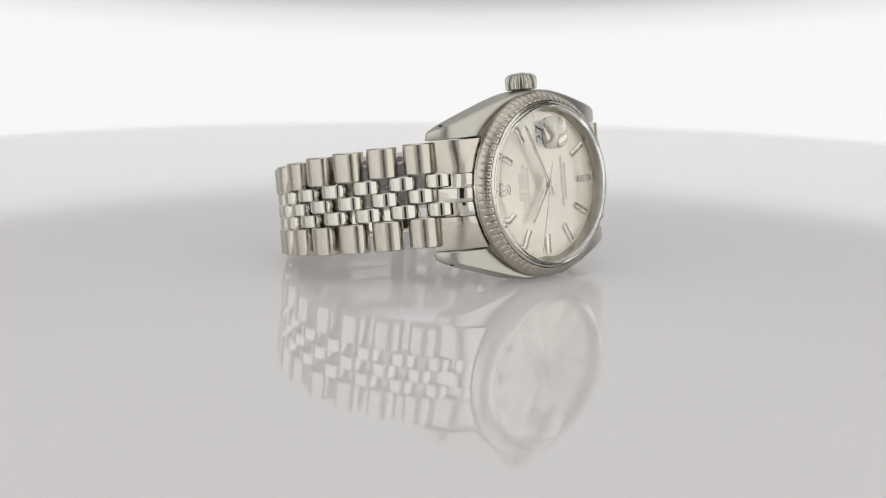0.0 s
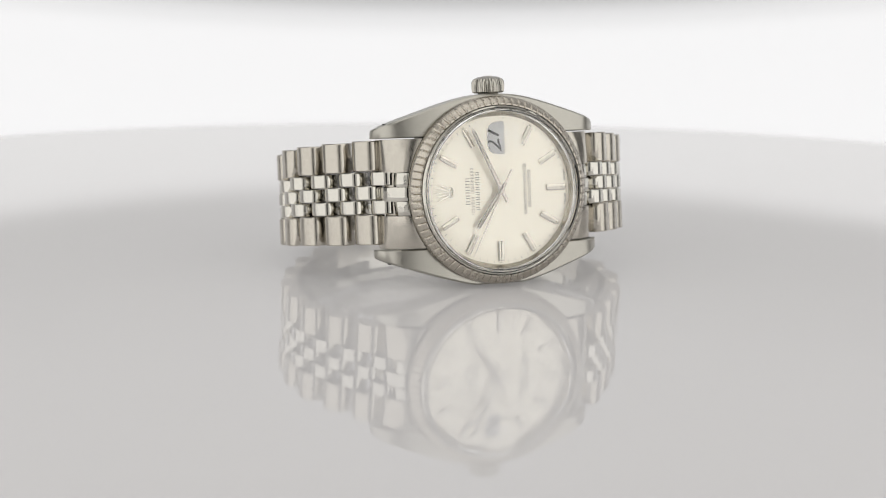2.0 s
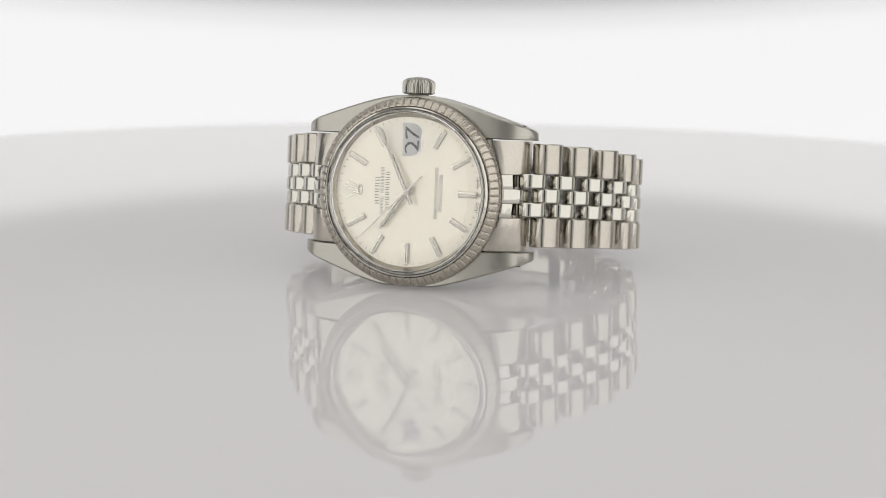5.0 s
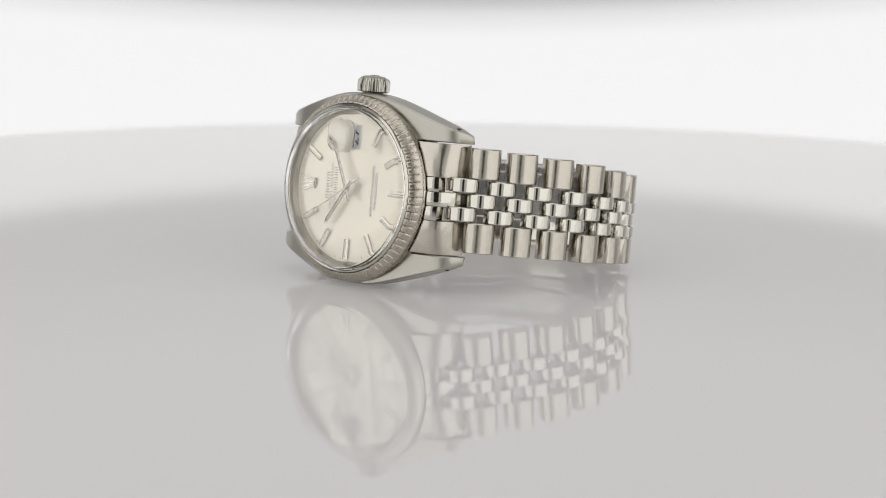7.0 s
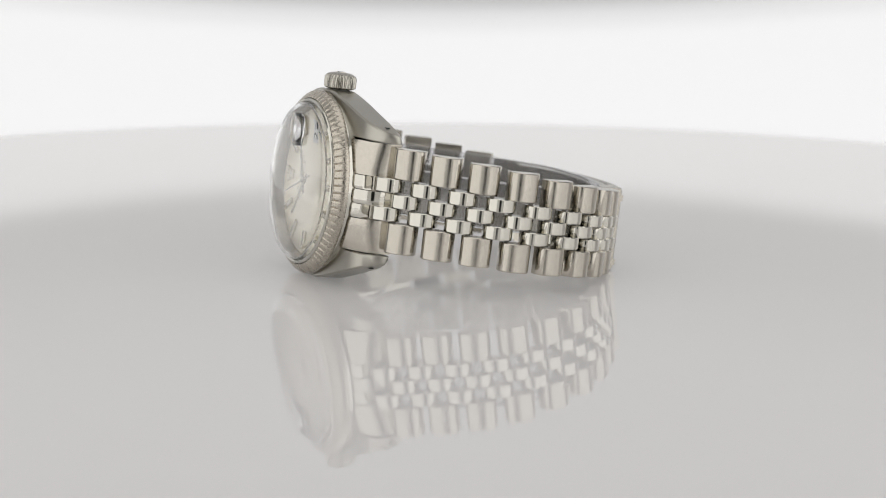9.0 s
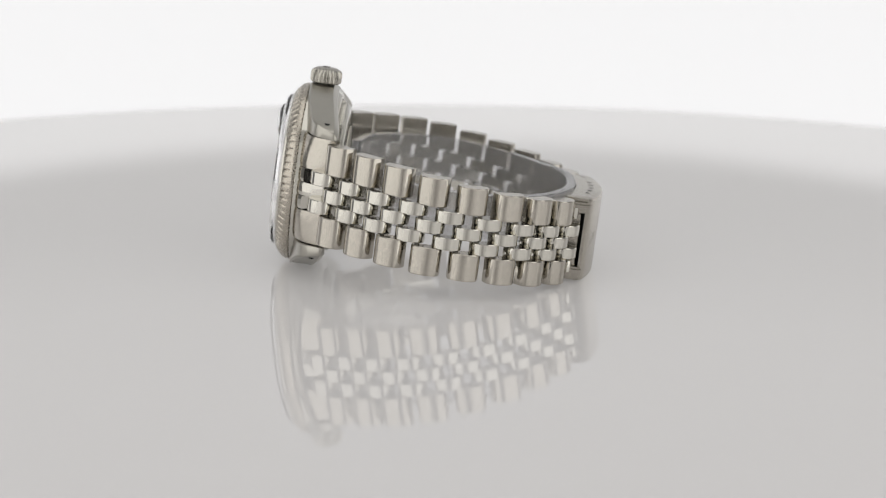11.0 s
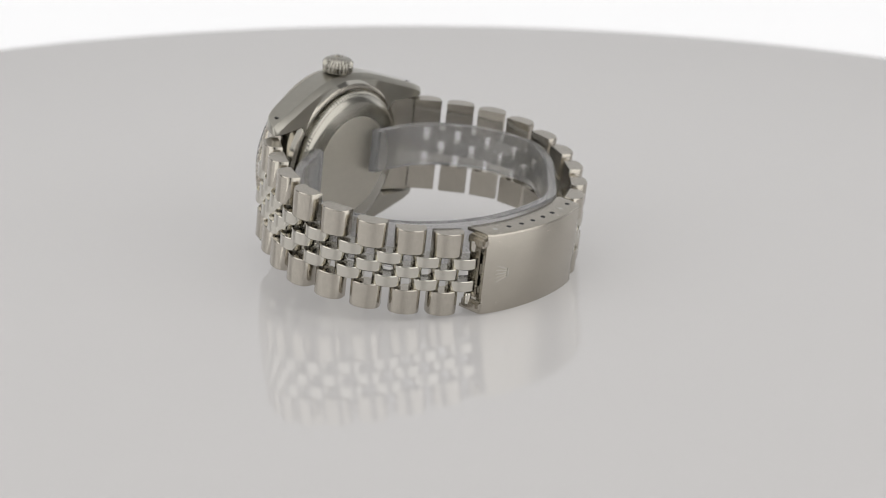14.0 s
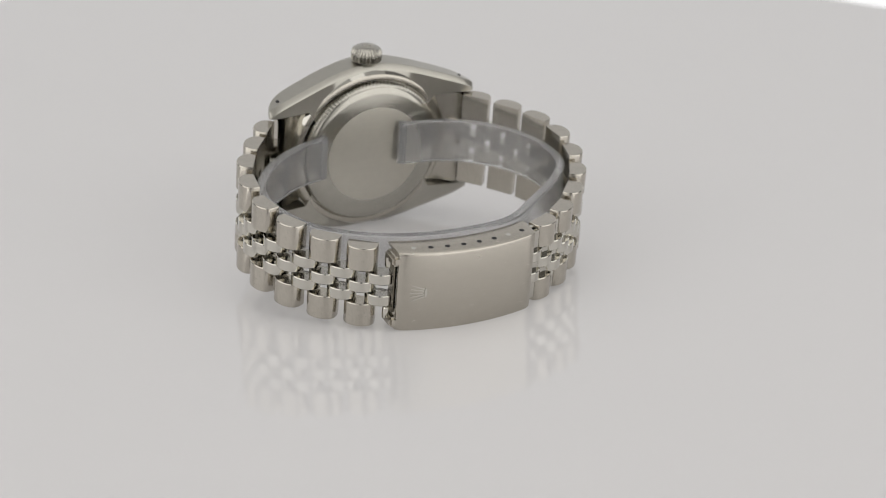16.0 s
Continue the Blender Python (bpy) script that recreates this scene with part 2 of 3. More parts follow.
REAR = [(0, 6.9), (6, 7.1), (10, 7.5), (16, 8.3), (20, 8.8), (21.3, 8.8), (21.7, 8.6), (21.88, 8.3)]
ALONG = [1.5 * k for k in range(13)] + [18.8, 19.5, 20.1, 20.6, 21.0, 21.3, 21.55, 21.75, 21.88]


def case(watch):
    bm = bmesh.new()
    for s in (1, -1):
        rings = []
        for x in [-x for x in ALONG[:0:-1]] + ALONG:
            a = abs(x)
            zo, yf, yb = eased(a, SIDE), eased(a, FRONT, 0.5), eased(a, REAR, 0.5)
            zo = zo if s > 0 else min(zo, 17.2)
            zi = 10.15 if a > 13.2 else 10.15 - min(3.0, (13.2 - a) * 2)
            rings.append([(x, yf + 0.25, s * zi), (x, yf, s * (zi + 0.2)), (x, yf, s * (zo - 0.3)), (x, yf + 0.3, s * zo),
                          (x, (yf + yb) / 2, s * zo), (x, yb - min(1.0, (yb - yf) * 0.4), s * zo), (x, yb - 0.15, s * (zo - 0.8)), (x, yb, s * (zo - 1.05)), (x, yb, s * zi)])
        loft(bm, rings)
    body = part("case", bm, case_steel, watch, "satin steel case with tapering lugs", HEAD)
    part("case_ring", lathe([(14.9, 1.2), (16.8, 1.3), (16.9, 2.0), (16.6, 6.9), (16.0, 7.6), (14.9, 7.7)], 128), polished, body)
    for s in (1, -1):
        for e in (1, -1):
            # holes are black caps: their inner shade is only colour
            part("lug_hole", lathe([(0, table(19.4, SIDE) + 0.03), (0.5, table(19.4, SIDE) + 0.03), (0.5, table(19.4, SIDE) - 0.8)], 20, "z", (s * 19.4, 6.4, 0))
                 if e > 0 else lathe([(0, -table(19.4, SIDE) - 0.03), (0.5, -table(19.4, SIDE) - 0.03), (0.5, -table(19.4, SIDE) + 0.8)], 20, "z", (s * 19.4, 6.4, 0)),
                 black, body, "spring bar hole with a black cap for its shade")
    return body


def bezel(watch):
    N, sub = 76, 8
    bm, rings = bmesh.new(), []
    for k in range(N * sub):
        a = 2 * math.pi * k / (N * sub)
        w = (0.0, 0.85, 1.0, 1.0, 1.0, 1.0, 1.0, 0.85)[k % sub]
        d = 0.26 * w
        rings.append([(r * math.cos(a), y, r * math.sin(a)) for r, y in (
            (14.75, 1.35), (16.9, 1.4), (17.15, 1.25), (17.2, 0.95), (17.14, 0.65 - d * 0.3), (16.9, 0.2 - d), (16.3, -0.4 - d), (15.8, -0.85 - d), (15.55, -1.05 - d * 0.4), (15.5, -0.9))])
    loft(bm, rings, closed=True, caps=False, loop=True)
    b = part("bezel", bm, bezel_steel, watch, "grooved engine-turned steel bezel", HEAD)
    part("bezel_lip", lathe([(14.72, 0.2), (14.72, -1.15), (14.85, -1.45), (15.1, -1.55), (15.35, -1.4), (15.48, -1.1), (15.48, 0.2)], 160), polished, b, "polished inner lip")


def crystal(watch):
    prof = [(14.65, -1.15), (14.65, -1.95), (14.55, -2.3), (14.25, -2.6), (13.6, -2.78), (10, -2.96), (5, -3.06), (0.0, -3.08),
            (0.0, -2.6), (5, -2.58), (10, -2.5), (13.2, -2.36), (13.9, -2.18), (14.2, -1.9), (14.25, -1.15)]
    bm = bmesh.new()
    n = 128
    rings = []
    for k in range(n):
        a = 2 * math.pi * k / n
        rings.append([(r * math.cos(a), y, r * math.sin(a)) for r, y in prof])
    loft(bm, rings, closed=True, caps=False, loop=True)
    bmesh.ops.dissolve_degenerate(bm, dist=1e-8, edges=bm.edges)
    c = part("crystal", bm, acrylic, watch, "clear domed acrylic crystal", HEAD)
    c.visible_shadow = False
    # magnifier over the date: a shallow dome on a rounded oblong
    lens, rows = bmesh.new(), []
    for f, h in [(1.0, -3.09)] + [(f, -3.5 - 0.75 * (1 - f * f)) for f in (1.0, 0.92, 0.8, 0.65, 0.5, 0.35, 0.2, 0.05)]:
        ring = []
        for k in range(40):
            a = 2 * math.pi * k / 40
            ca, sa = math.cos(a), math.sin(a)
            u = abs(ca) ** 0.6 * (1 if ca > 0 else -1) * 3.3 * f
            v = abs(sa) ** 0.6 * (1 if sa > 0 else -1) * 3.0 * f
            ring.append((u, h, 9.55 + v))
        rows.append(ring)
    loft(lens, rows)
    o = part("date_magnifier", lens, acrylic, c, "bubble lens over the date")
    o.visible_shadow = False


def dial_point(u, v, h):
    """u towards three, v towards twelve, h above the dial."""
    return (-v, -h, u)


def slab(u0, u1, v0, v1, h0, h1, turn=0.0, bm=None, ridge=0.0):
    """An oblong on the dial, turned clockwise about the dial's centre; ridge sinks a groove down its middle."""
    bm = bm or bmesh.new()
    c, s = math.cos(turn), math.sin(turn)

    def at(u, v, h):
        return Vector(dial_point(u * c + v * s, -u * s + v * c, h)) * MM
    e = min(0.12, (u1 - u0) * 0.2)
    um = (u0 + u1) / 2
    prof = [(u0, h0), (u0, h1 - e * 0.6), (u0 + e, h1)]
    prof += [(um - 0.07, h1), (um, h1 - ridge), (um + 0.07, h1)] if ridge else []
    prof += [(u1 - e, h1), (u1, h1 - e * 0.6), (u1, h0)]
    a = [bm.verts.new(at(u, v0, h)) for u, h in prof]
    b = [bm.verts.new(at(u, v1, h)) for u, h in prof]
    for i in range(len(prof) - 1):
        bm.faces.new((a[i], a[i + 1], b[i + 1], b[i]))
    bm.faces.new(a[::-1])
    bm.faces.new(b)
    return bm


def lettering(text, size, u, v, h, parent, mat, name, squeeze=1.0, label=""):
    cu = bpy.data.curves.new(name, "FONT")
    cu.offset = 0.004 * MM if size < 1 else 0.0
    cu.body, cu.size, cu.align_x, cu.align_y, cu.resolution_u = text, size * MM, "CENTER", "CENTER", 3
    tmp = new(name, cu)
    me = bpy.data.meshes.new_from_object(tmp.evaluated_get(bpy.context.evaluated_depsgraph_get()))
    bpy.data.objects.remove(tmp)
    for p in me.vertices:
        x, y, _ = p.co
        p.co = Vector(dial_point(u, v, h)) * MM + Vector((-y, 0, x * squeeze))
    me.materials.clear()
    me.materials.append(mat)
    ob = new(name, me)
    ob.parent = parent
    return tagged(ob, label)


def dial(watch):
    d = part("dial", lathe([(0, 0), (6, 0), (14.2, 0), (14.2, 0.35), (0, 0.35)], 128), dial_silver, watch, "silver sunburst dial", HEAD @ pose(0, 0.7 * MM, 0))
    part("rehaut", lathe([(14.68, -1.8), (14.35, -1.75), (13.95, -0.8), (13.75, -0.02), (14.2, -0.02), (14.68, -0.02)], 128), satin, d, "polished ring round the dial")
    for h in (1, 2, 4, 5, 6, 7, 8, 9, 10, 11):
        wide = 0.56 if h in (6, 9) else 0.5
        part("hour_marker", slab(-wide, wide, 9.35, 13.0, 0.0, 0.42, 2 * math.pi * h / 12, ridge=0.16), marker_steel, d, "applied steel baton")
        part("lume_dot", slab(-0.3, 0.3, 13.15, 13.4, 0.0, 0.04, 2 * math.pi * h / 12), lume, d)
    for k in range(60):
        if k % 5:
            part("minute_tick", slab(-0.05, 0.05, 12.95, 13.3, 0.0, 0.02, 2 * math.pi * k / 60), ink, d)
    # emblem at twelve: five plain rays over an oval foot
    em = bmesh.new()
    for k in range(-2, 3):
        t = k * 0.34
        a = Vector((math.sin(t) * 0.9, 9.6))
        b = Vector((k * 0.75, 12.3 - abs(k) * 0.28))
        w = 0.14
        vs = [em.verts.new(Vector(dial_point(*q)) * MM) for q in ((a.x - w, a.y, 0.0), (a.x + w, a.y, 0.0), (b.x + 0.07, b.y, 0.0), (b.x - 0.07, b.y, 0.0),
                                                                 (a.x - w, a.y, 0.3), (a.x + w, a.y, 0.3), (b.x + 0.07, b.y, 0.3), (b.x - 0.07, b.y, 0.3))]
        for q in ((4, 5, 6, 7), (0, 1, 5, 4), (1, 2, 6, 5), (2, 3, 7, 6), (3, 0, 4, 7)):
            em.faces.new([vs[i] for i in q])
    part("emblem", em, marker_steel, d, "small applied emblem of five rays")
    ov = bmesh.new()
    loft(ov, [[dial_point(math.cos(t) * (0.85 + q), 9.25 + math.sin(t) * (0.34 + q * 0.7), h) for t in [2 * math.pi * k / 28 for k in range(28)]]
              for q, h in ((0.16, 0.0), (0.16, 0.26), (0.08, 0.32), (-0.08, 0.32), (-0.16, 0.26), (-0.16, 0.0))], caps=False)
    part("emblem_foot", ov, marker_steel, d)
    # maker's lines under twelve become bars, one pair of thin strokes a letter
    for v, high, words in ((6.05, 0.8, [(-2.6, 2.6, 5)]), (5.1, 0.62, [(-4.3, -1.0, 6), (-0.45, 4.3, 9)]), (4.1, 0.74, [(-3.6, 3.6, 8)])):
        for u0, u1, letters in words:
            step = (u1 - u0) / letters
            for k in range(letters):
                mid = u0 + (k + 0.5) * step
                part("printed_bar", slab(mid - step * 0.32, mid - step * 0.16, v - high / 2, v + high / 2, 0.0, 0.015), faded_ink, d)
                slab_right = slab(mid + step * 0.12, mid + step * 0.28, v - high / 2, v + high / 2, 0.0, 0.015)
                part("printed_bar", slab_right, faded_ink, d)
    lettering("SUPERLATIVE CHRONOMETER", 0.86, 0, -5.2, 0.02, d, ink, "lettering", 0.8, "dark printed lettering")
    lettering("OFFICIALLY CERTIFIED", 0.86, 0, -6.05, 0.02, d, ink, "lettering", 0.78, "dark printed lettering")
    lettering("T SWISS", 0.62, -2.3, -13.1, 0.02, d, ink, "lettering", 0.9, "tiny dark printed lettering")
    lettering("MADE T", 0.62, 2.3, -13.1, 0.02, d, ink, "lettering", 0.9, "tiny dark printed lettering")
    # date
    part("date_frame", slab(7.0, 11.8, -1.5, 1.5, 0.0, 0.05), dial_silver, d, "silver frame of the date window")
    w = part("date_window", slab(7.15, 11.65, -1.38, 1.38, 0.05, 0.07), date_white, d, "white date disc in the window")
    lettering("27", 2.6, 9.4, 0.0, 0.085, w, black, "date_numeral", 1.3, "black date numeral")
    return d


def hand(name, watch, length, tail, w0, w1, h, angle, label, strip=True, mat=None):
    bm = bmesh.new()
    vs = []
    for v, w in ((-tail, w0 * 0.8), (0.0, w0), (length * 0.93, w1), (length, w1 * 0.25)):
        vs.append([bm.verts.new(Vector(dial_point(u, v, hh)) * MM) for u, hh in ((-w, h), (-w, h + 0.1), (-w * 0.8, h + 0.14), (w * 0.8, h + 0.14), (w, h + 0.1), (w, h))])
    for a, b in zip(vs, vs[1:]):
        for i in range(5):
            bm.faces.new((a[i], a[i + 1], b[i + 1], b[i]))
        bm.faces.new((a[5], a[0], b[0], b[5]))
    bm.faces.new(vs[0][::-1])
    bm.faces.new(vs[-1])
    lathe([(0, -h - 0.18), (w0 * 1.5, -h - 0.18), (w0 * 1.7, -h - 0.1), (w0 * 1.7, -h + 0.02), (0, -h + 0.02)], 32, bm=bm)
    ob = part(name, bm, mat or hand_steel, watch, label, HEAD @ Matrix.Rotation(radians(angle), 4, "Y"))
    if strip:
        part("lume_strip", slab(-w1 * 0.42, w1 * 0.42, length * 0.42, length * 0.9, h + 0.1, h + 0.16), lume, ob, "pale lume strip")
    return ob


def crown(watch):
    bm, rings = bmesh.new(), []
    N = 24
    for k in range(N * 6):
        a = 2 * math.pi * k / (N * 6)
        d = (0, 0.6, 1, 1, 0.6, 0)[k % 6] * 0.3
        rings.append([(r * math.cos(a), 4.1 + r * math.sin(a), z) for r, z in (
            (0.0, 17.7), (2.5, 17.7), (2.68 + d, 17.95), (2.74 + d, 19.0), (2.7 + d, 19.8), (2.5 + d * 0.4, 20.3), (1.9, 20.65), (0.9, 20.8), (0.0, 20.82))])
    loft(bm, rings, closed=False, caps=False, loop=True)
    c = part("crown", bm, crown_steel, watch, "fluted steel winding crown", HEAD)
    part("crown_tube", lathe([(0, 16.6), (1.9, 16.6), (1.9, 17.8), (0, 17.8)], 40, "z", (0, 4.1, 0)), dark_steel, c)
    em = bmesh.new()
    for k in range(-2, 3):
        box(k * 0.32 - 0.07, k * 0.32 + 0.07, 3.6 - 0.2 * (2 - abs(k)), 4.6, 20.65, 20.88, bm=em)
    part("crown_emblem", em, polished, c)


def case_back(watch):
    b = part("case_back", lathe([(0, 10.0), (8.9, 10.0), (9.0, 9.98), (12.6, 9.6), (13.6, 9.3), (13.9, 9.0), (13.9, 6.5), (0, 6.5)], 128), back_steel, watch, "screw-down steel case back", HEAD)
    part("brushed_disc", lathe([(0, 10.06), (9.8, 10.04), (9.95, 10.0), (9.95, 9.3), (0, 9.6)], 96), disc_steel, b, "brushed middle of the case back")
    bm, rings = bmesh.new(), []
    N = 120
    for k in range(N * 4):
        a = 2 * math.pi * k / (N * 4)
        d = (0, 0, 1, 1)[k % 4] * 0.22
        rings.append([(r * math.cos(a), y, r * math.sin(a)) for r, y in ((13.85, 8.95), (14.35 - d, 8.75), (14.6 - d, 8.4), (14.6 - d, 7.6), (13.85, 7.5))])
    loft(bm, rings, closed=True, caps=False, loop=True)
    part("knurled_ring", bm, back_steel, b, "knurled ring")
    part("seat_ring", lathe([(14.7, 7.3), (14.75, 7.6), (15.0, 7.8), (15.6, 7.8), (16.0, 7.6), (16.1, 7.1)], 128), satin, b, "polished step round the back")


def end_link(watch, s):
    """The solid piece between the lugs: it starts on the round case, falls away, and rolls down at the first link."""
    fall = [(0, 1.9), (0.3, 2.5), (0.6, 3.45), (0.78, 4.4), (0.9, 5.4), (0.97, 6.4), (1.0, 7.4)]

    def section(u0, u1, z0, z1, sink, bm, reach=20.5):
        rings = []
        for k in range(19):
            u = u0 + (u1 - u0) * (1 - (1 - k / 18) ** 1.4)
            ring = []
            for i in range(7):
                z = z0 + (z1 - z0) * i / 6
                xs = math.sqrt(17.05 ** 2 - z * z)
                ring.append((s * (xs + u * (reach - xs)), eased(u, fall, 0.06) + sink + (0.15 if i in (0, 6) else 0), z))
            rings.append(ring + [(ring[-1][0], ring[-1][1] + 1.6, z1), (ring[0][0], ring[0][1] + 1.6, z0)])
        return loft(bm, rings)
    e = part("end_link", section(0, 1.0, 3.98, 9.95, 0, bmesh.new()), brushed, watch, "solid end link between the lugs", HEAD)
    part("end_link_side", section(0, 1.0, -9.95, -3.98, 0, bmesh.new()), brushed, e)
    for z, u in ((-2.6, 0.5), (0, 1.0), (2.6, 0.5)):
        part("end_link_strip", section(0, u, z - 1.24, z + 1.24, 0.05, bmesh.new()), polished, e, "polished strip")
    part("end_link_base", section(0, 0.9, -9.8, 9.8, 1.9, bmesh.new(), 19.6), satin, e, "satin underside of the end link")


# the bracelet's line through the joints between its outer links, on either side of the clasp
SIX = [(20.6, 8.2), (24.6, 13.7), (28.6, 19.4), (31.5, 25.7), (32.3, 32.3), (30.9, 38.9), (27.6, 44.8), (22.6, 49.4), (17.0, 53.2)]
TWELVE = [(-20.3, 6.9), (-24.8, 11.6), (-28.9, 16.8), (-31.7, 22.6), (-32.4, 29.0), (-31.4, 35.3), (-28.6, 41.4), (-24.4, 47.0), (-18.8, 51.9), (-12.4, 55.2)]


def droop(y):
    return table(y, [(9, 0.3), (24, -0.4), (40, -1.7), (53, -3.05), (60, -3.1)])


def link_mesh(name, length, width, thick, mat, flat=0.26, edge=0.16):
    """A link piece: round outer side, flat inner side. x along the band, -y outwards, z across."""
    bm = bmesh.new()
    prof = []
    h = length / 2
    for k in range(15):
        a = math.pi * k / 14
        u = -math.cos(a)
        prof.append((u * h, -thick * (flat + (1 - flat) * math.sin(a) ** 0.74)))
    prof += [(h * 0.97, 0.0), (-h * 0.97, 0.0)]
    w = width / 2
    rings = [[(x * (1 - e * 0.5 / h), y * (1 - e * 0.25), z) for x, y in prof] for z, e in ((-w, edge), (-w + edge, 0), (w - edge, 0), (w, edge))]
    loft(bm, rings)
    return mesh_of(name, bm, mat)


def bracelet(watch):
    shared = {}
    for side, joints, depth in ((1, SIX, 0.5), (-1, TWELVE, 1.9)):
        count = len(joints) - 1
        pts, run = smooth_path(joints, count * 8 + 1)
        step = run / count
        for k in range(-1, count * 2):
            # even steps carry the two outer pieces and the middle one, odd steps the two between; a pin runs between steps
            p, t = pts[4 * k + 4]
            q, tq = pts[max(0, 4 * k + 2)]
            inward, inq = Vector((-t.y, t.x, 0)) * side, Vector((-tq.y, tq.x, 0)) * side
            wide = round(table(p.y, [(9, 1.0), (24, 0.96), (53, 0.82)]), 2)
            key = (wide, side)
            if key not in shared:
                shared[key] = (link_mesh("outer_link", step * 0.83, 5.5 * wide, 3.3, brushed),
                               link_mesh("centre_link", step * 0.8, 2.5 * wide, 3.2, polished, 0.12, 0.14),
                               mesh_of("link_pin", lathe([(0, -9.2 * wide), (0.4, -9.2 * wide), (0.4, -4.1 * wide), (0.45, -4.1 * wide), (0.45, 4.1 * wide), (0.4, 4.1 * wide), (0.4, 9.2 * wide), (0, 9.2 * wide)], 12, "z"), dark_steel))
            big, small, pin = shared[key]
            zc = droop(p.y)
            rot = Matrix(((side * t.x, inward.x, 0), (side * t.y, inward.y, 0), (0, 0, 1))).to_4x4()
            inner = p + inward * depth

            def put(name, me, z, r=rot, c=inner, label=""):
                part(name, me, None, watch, label, TILT @ Matrix.Translation(Vector((c.x, c.y, zc + z * wide)) * MM) @ r)
            if k >= 0:
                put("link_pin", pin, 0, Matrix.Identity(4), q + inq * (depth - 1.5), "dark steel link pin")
            if k % 2 == 0:
                put("outer_link", big, -6.75, label="brushed outer bracelet link")
                put("outer_link", big, 6.75, label="brushed outer bracelet link")
                put("centre_link", small, 0, label="polished centre bracelet link")
            else:
                put("centre_link", small, -2.6, label="polished centre bracelet link")
                put("centre_link", small, 2.6, label="polished centre bracelet link")


def clasp(watch):
    def arc(x, d):
        u = (x - 1.8) / 15
        return 59.8 - 2.8 * u * u - d
    zc, w = -2.95, 7.9
    bm = bmesh.new()
    rings = []
    for k in range(31):
        x = 15.4 - 26.8 * k / 30
        e = 0.35 if k in (0, 30) else 0.0
        r = 0.6
        rings.append([(x, arc(x, 5.2), zc + w - e * 0.3), (x, arc(x, r + e), zc + w - e * 0.3), (x, arc(x, r * 0.3 + e), zc + w - r * 0.3), (x, arc(x, e), zc + w - r),
                      (x, arc(x, e), zc - w + r), (x, arc(x, r * 0.3 + e), zc - w + r * 0.3), (x, arc(x, r + e), zc - w + e * 0.3), (x, arc(x, 5.2), zc - w + e * 0.3),
                      (x, arc(x, 5.2), zc - w + 0.7), (x, arc(x, 0.9), zc - w + 0.7), (x, arc(x, 0.9), zc + w - 0.7), (x, arc(x, 5.2), zc + w - 0.7)])
    loft(bm, rings)
    c = part("clasp", bm, satin, watch, "brushed steel folding clasp cover", TILT)
    for k in range(8):
        x = 12.3 - 3.08 * k
        for s in (1, -1):
            pin = k in (0, 6)
            z = zc + s * (w + 0.02)
            # clasp holes likewise get a black cap as shade
            part("clasp_pin" if pin else "clasp_hole", lathe([(0, z), (0.48, z), (0.52, z - s * 0.12)], 16, "z", (x, arc(x, 2.3), 0)), polished if pin else black, c)
    em = bmesh.new()
    for k in range(-2, 3):
        a, b = (10.9, zc + 0.38 * k), (13.5 - 0.18 * abs(k), zc + 0.8 * k)
        top = [(a[0], arc(a[0], -0.07), a[1] - 0.16), (a[0], arc(a[0], -0.07), a[1] + 0.16), (b[0], arc(b[0], -0.05), b[1] + 0.1), (b[0], arc(b[0], -0.05), b[1] - 0.1)]
        loft(em, [top, [(x, y - 0.2, z) for x, y, z in top]])
    foot = [(10.6 + 0.25 * math.cos(t), arc(10.6, -0.07), zc + 0.95 * math.sin(t)) for t in [2 * math.pi * k / 16 for k in range(16)]]
    loft(em, [foot, [(x, y - 0.2, z) for x, y, z in foot]])
    part("clasp_emblem", em, polished, c, "small embossed emblem of five rays")
    # open end towards six: a black plate paints the hollow's shade, with a plate across it, between two worn ears
    part("clasp_hollow_shade", box(11.4, 12.2, 54.0, 57.9, zc - w + 0.72, zc + w - 0.72), black, c, "black plate for the shade in the clasp's end")
    part("clasp_tongue", box(15.0, 15.7, 53.6, 55.9, zc - 4.9, zc + 4.9, 0.2), satin, c, "satin plate across the open end")
    for side in (-1, 1):
        z = zc + side * (w - 1.75)
        part("clasp_ear", box(12.4, 16.6, 53.3, 57.3, z - 1.0, z + 1.0, 0.45), satin, c, "worn steel ear")
        part("clasp_rivet", lathe([(0, z - side * 2.1), (0.6, z - side * 2.1), (0.75, z - side * 1.7), (0.75, z), (0, z)], 16, "z", (16.2, 54.6, 0)), polished, c)
    # folding blades inside
    for name, pts, z0 in (("inner_blade", [(14.5, 55.6), (6, 57.2), (-2, 57.2), (-10, 55.2), (-17, 51.6), (-22.3, 47.6)], 7.5), ("outer_blade", [(-22.2, 49.2), (-17, 52.9), (-8, 57.0), (2, 58.3)], 7.0)):
        path, _ = smooth_path(pts, 40)
        b = bmesh.new()
        rings = []
        for p, t in path:
            n = Vector((-t.y, t.x, 0)) * 0.35
            rings.append([(p.x + n.x, p.y + n.y, zc - z0), (p.x + n.x, p.y + n.y, zc + z0), (p.x - n.x, p.y - n.y, zc + z0), (p.x - n.x, p.y - n.y, zc - z0)])
        loft(b, rings)
        part(name, b, polished, c, "polished folding blade")
    part("blade_hinge", lathe([(0, zc - 7.7), (0.8, zc - 7.7), (0.8, zc + 7.7), (0, zc + 7.7)], 20, "z", (-22.6, 48.4, 0)), polished, c)


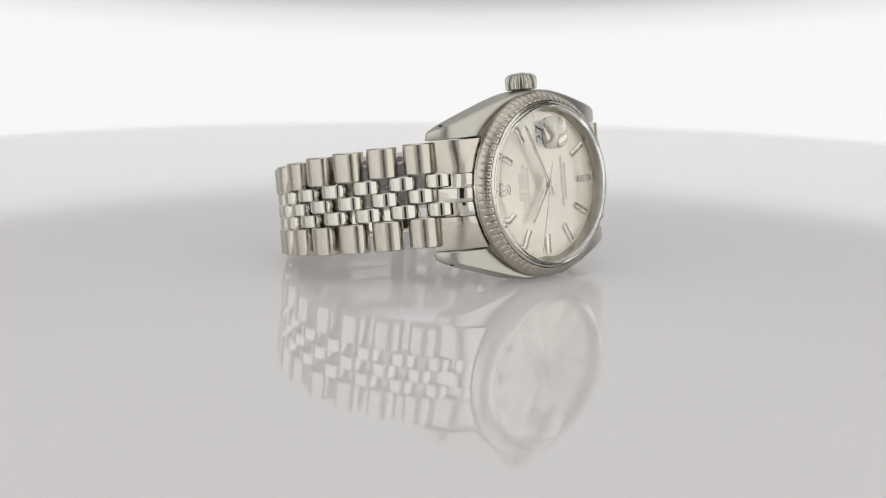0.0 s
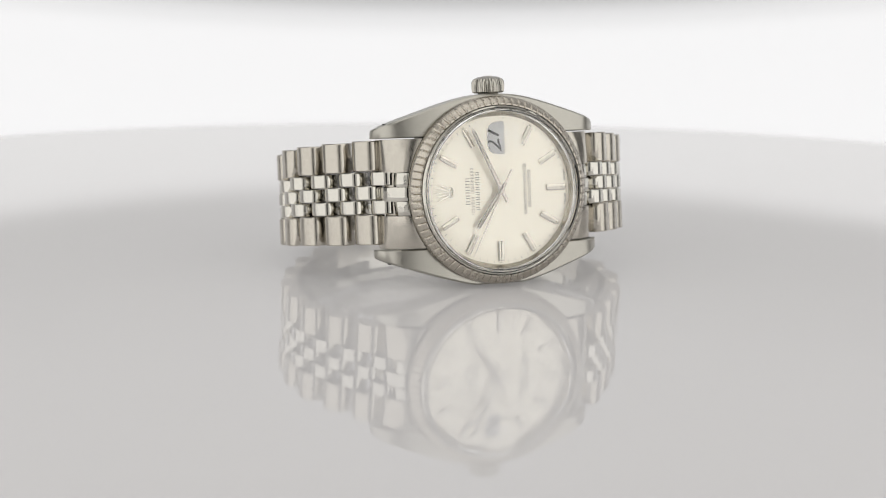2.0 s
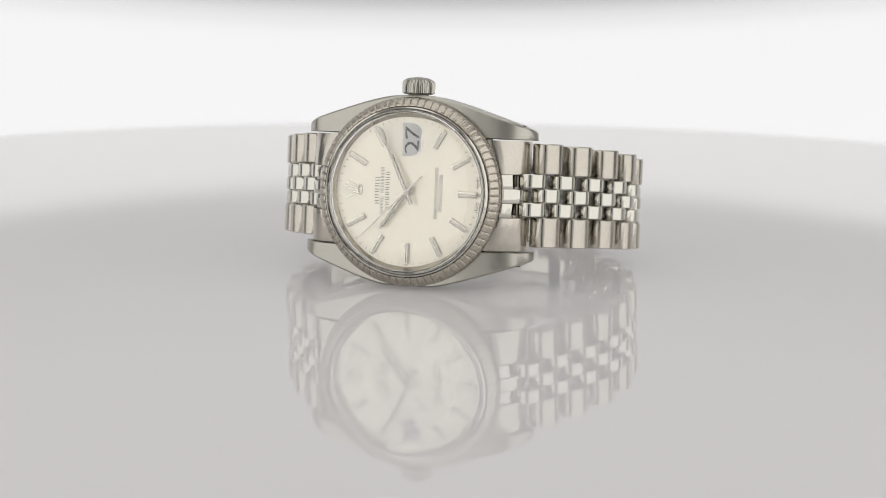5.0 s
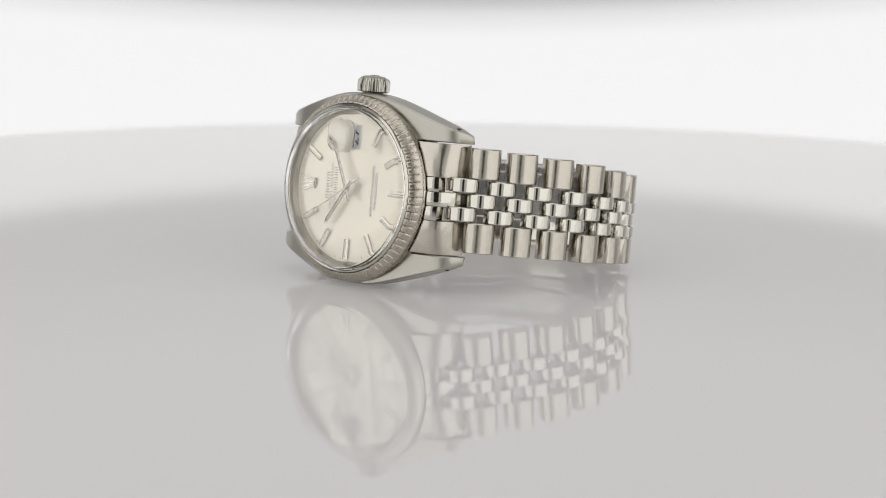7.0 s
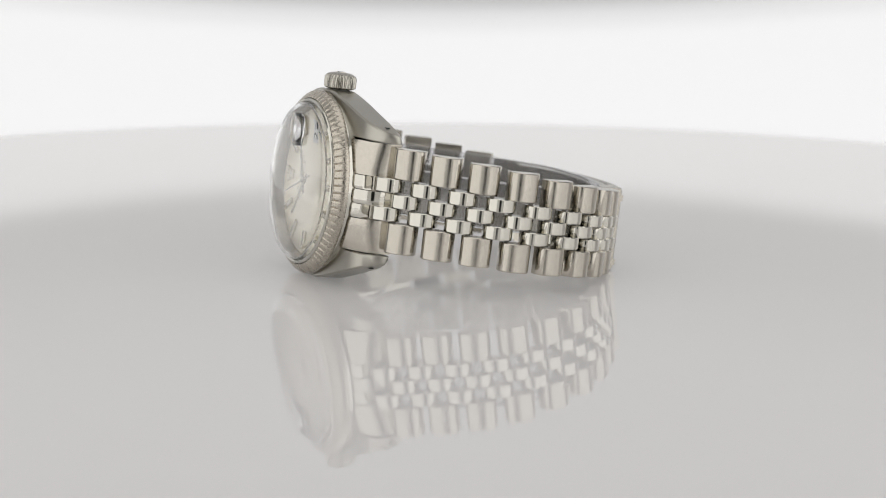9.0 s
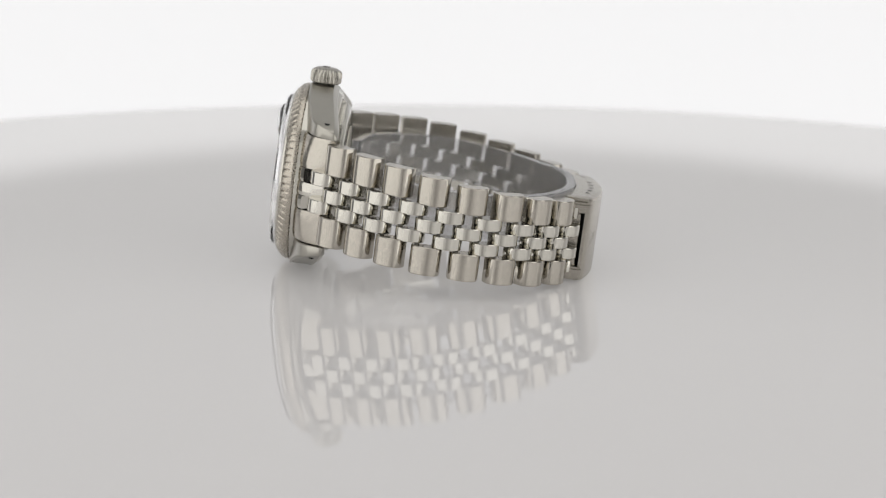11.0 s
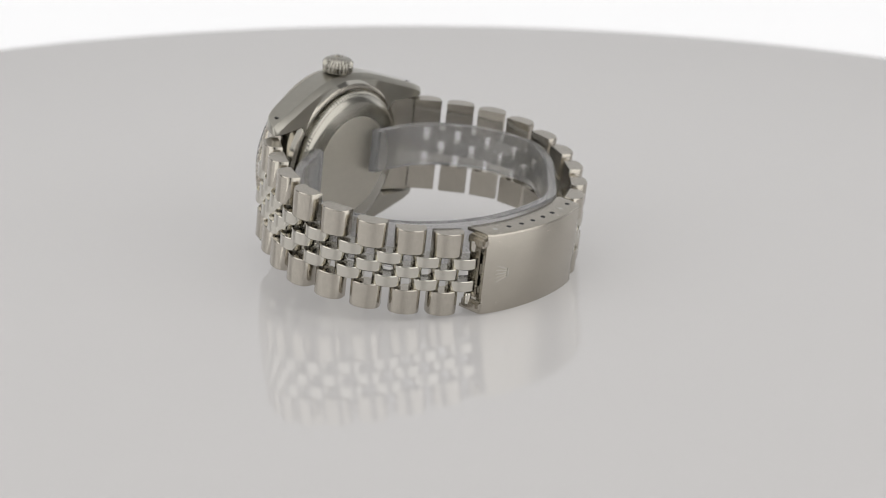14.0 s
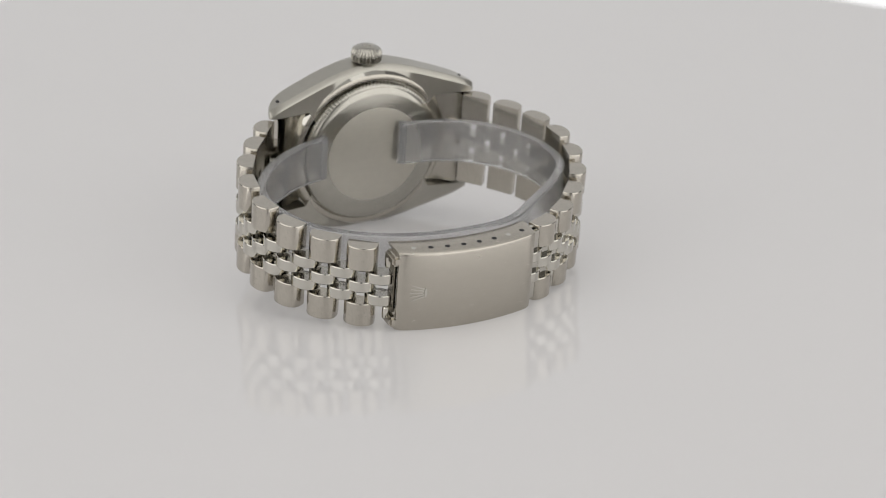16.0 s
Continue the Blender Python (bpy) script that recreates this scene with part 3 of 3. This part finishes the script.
def plastic_cuff():
    cuff = new("plastic_cuff")
    tagged(cuff, "clear plastic holding cuff curled inside the watch bracelet", "cuff")
    path, _ = smooth_path([(11.0, 10.9), (17.5, 13.2), (23.6, 17.5), (28.6, 23.5), (31.0, 30), (30.2, 37), (26.6, 44.5), (19.2, 50.0), (10, 53.2), (0, 53.8), (-9, 52.4), (-16.5, 46.9),
                           (-23.7, 40.8), (-28.8, 34), (-28.9, 27), (-26.0, 20.4), (-20.8, 15.2), (-14, 12.0), (-5.6, 10.9)], 90)
    bm, rings = bmesh.new(), []
    for p, t in path:
        n = Vector((-t.y, t.x, 0)) * 0.55
        z = 1.4 + (0.9 if p.x < 0 else 0) * max(0, 1 - (p.y - 11) / 25)
        rings.append([(p.x + n.x * a, p.y + n.y * a, z + b) for a, b in ((2.2, -4.1), (2.2, 4.1), (1.8, 4.3), (-0.6, 4.3), (-1, 4.1), (-1, -4.1), (-0.6, -4.3), (1.8, -4.3))])
    loft(bm, rings)
    band = part("cuff_band", bm, plastic, cuff, m=TILT)
    band.visible_shadow = False
    for (p, t) in (path[0], path[-1]):
        z = 1.4 + (0.9 if p.x < 0 else 0)
        lip = part("cuff_lip", lathe([(0, z - 4.3), (0.8, z - 4.3), (0.8, z + 4.3), (0, z + 4.3)], 16, "z", (p.x, p.y, 0)), plastic, cuff, "rounded lip at the cuff's end", TILT)
        lip.visible_shadow = False
    return cuff


def second_pose(t):
    return HEAD @ Matrix.Rotation(radians(306 + 6 * (t - 3.5)), 4, "Y")


def wrist_watch():
    watch = new("wrist_watch")
    tagged(watch, "steel wrist watch with silver dial lying on its side", "watch")
    case(watch)
    bezel(watch)
    dial(watch)
    hand("hour_hand", watch, 8.4, 1.6, 0.36, 0.36, 0.55, 305.4, "steel hour hand")
    hand("minute_hand", watch, 12.6, 2.4, 0.36, 0.32, 0.85, 65.0, "steel minute hand")
    second = hand("second_hand", watch, 12.7, 4.2, 0.16, 0.07, 1.15, 0, "thin steel second hand", strip=False)
    crystal(watch)
    crown(watch)
    case_back(watch)
    end_link(watch, 1)
    end_link(watch, -1)
    clasp(watch)
    bracelet(watch)
    return watch, second


studio()
disc = turntable()
watch, second = wrist_watch()
cuff = plastic_cuff()


def motions():
    def turn(t):
        return Matrix.Rotation(radians(-12.354 * (t - 3.441)), 4, "Z")
    times = [k / 10 for k in range(161)]
    on_disc = Matrix.Translation((4.96 * MM, -26.22 * MM, 0))
    walk(disc, [(t, turn(t)) for t in times])
    walk(watch, [(t, turn(t) @ on_disc) for t in times])
    walk(cuff, [(t, turn(t) @ on_disc) for t in times])
    walk(second, [(t, second_pose(t)) for t in times])


motions()
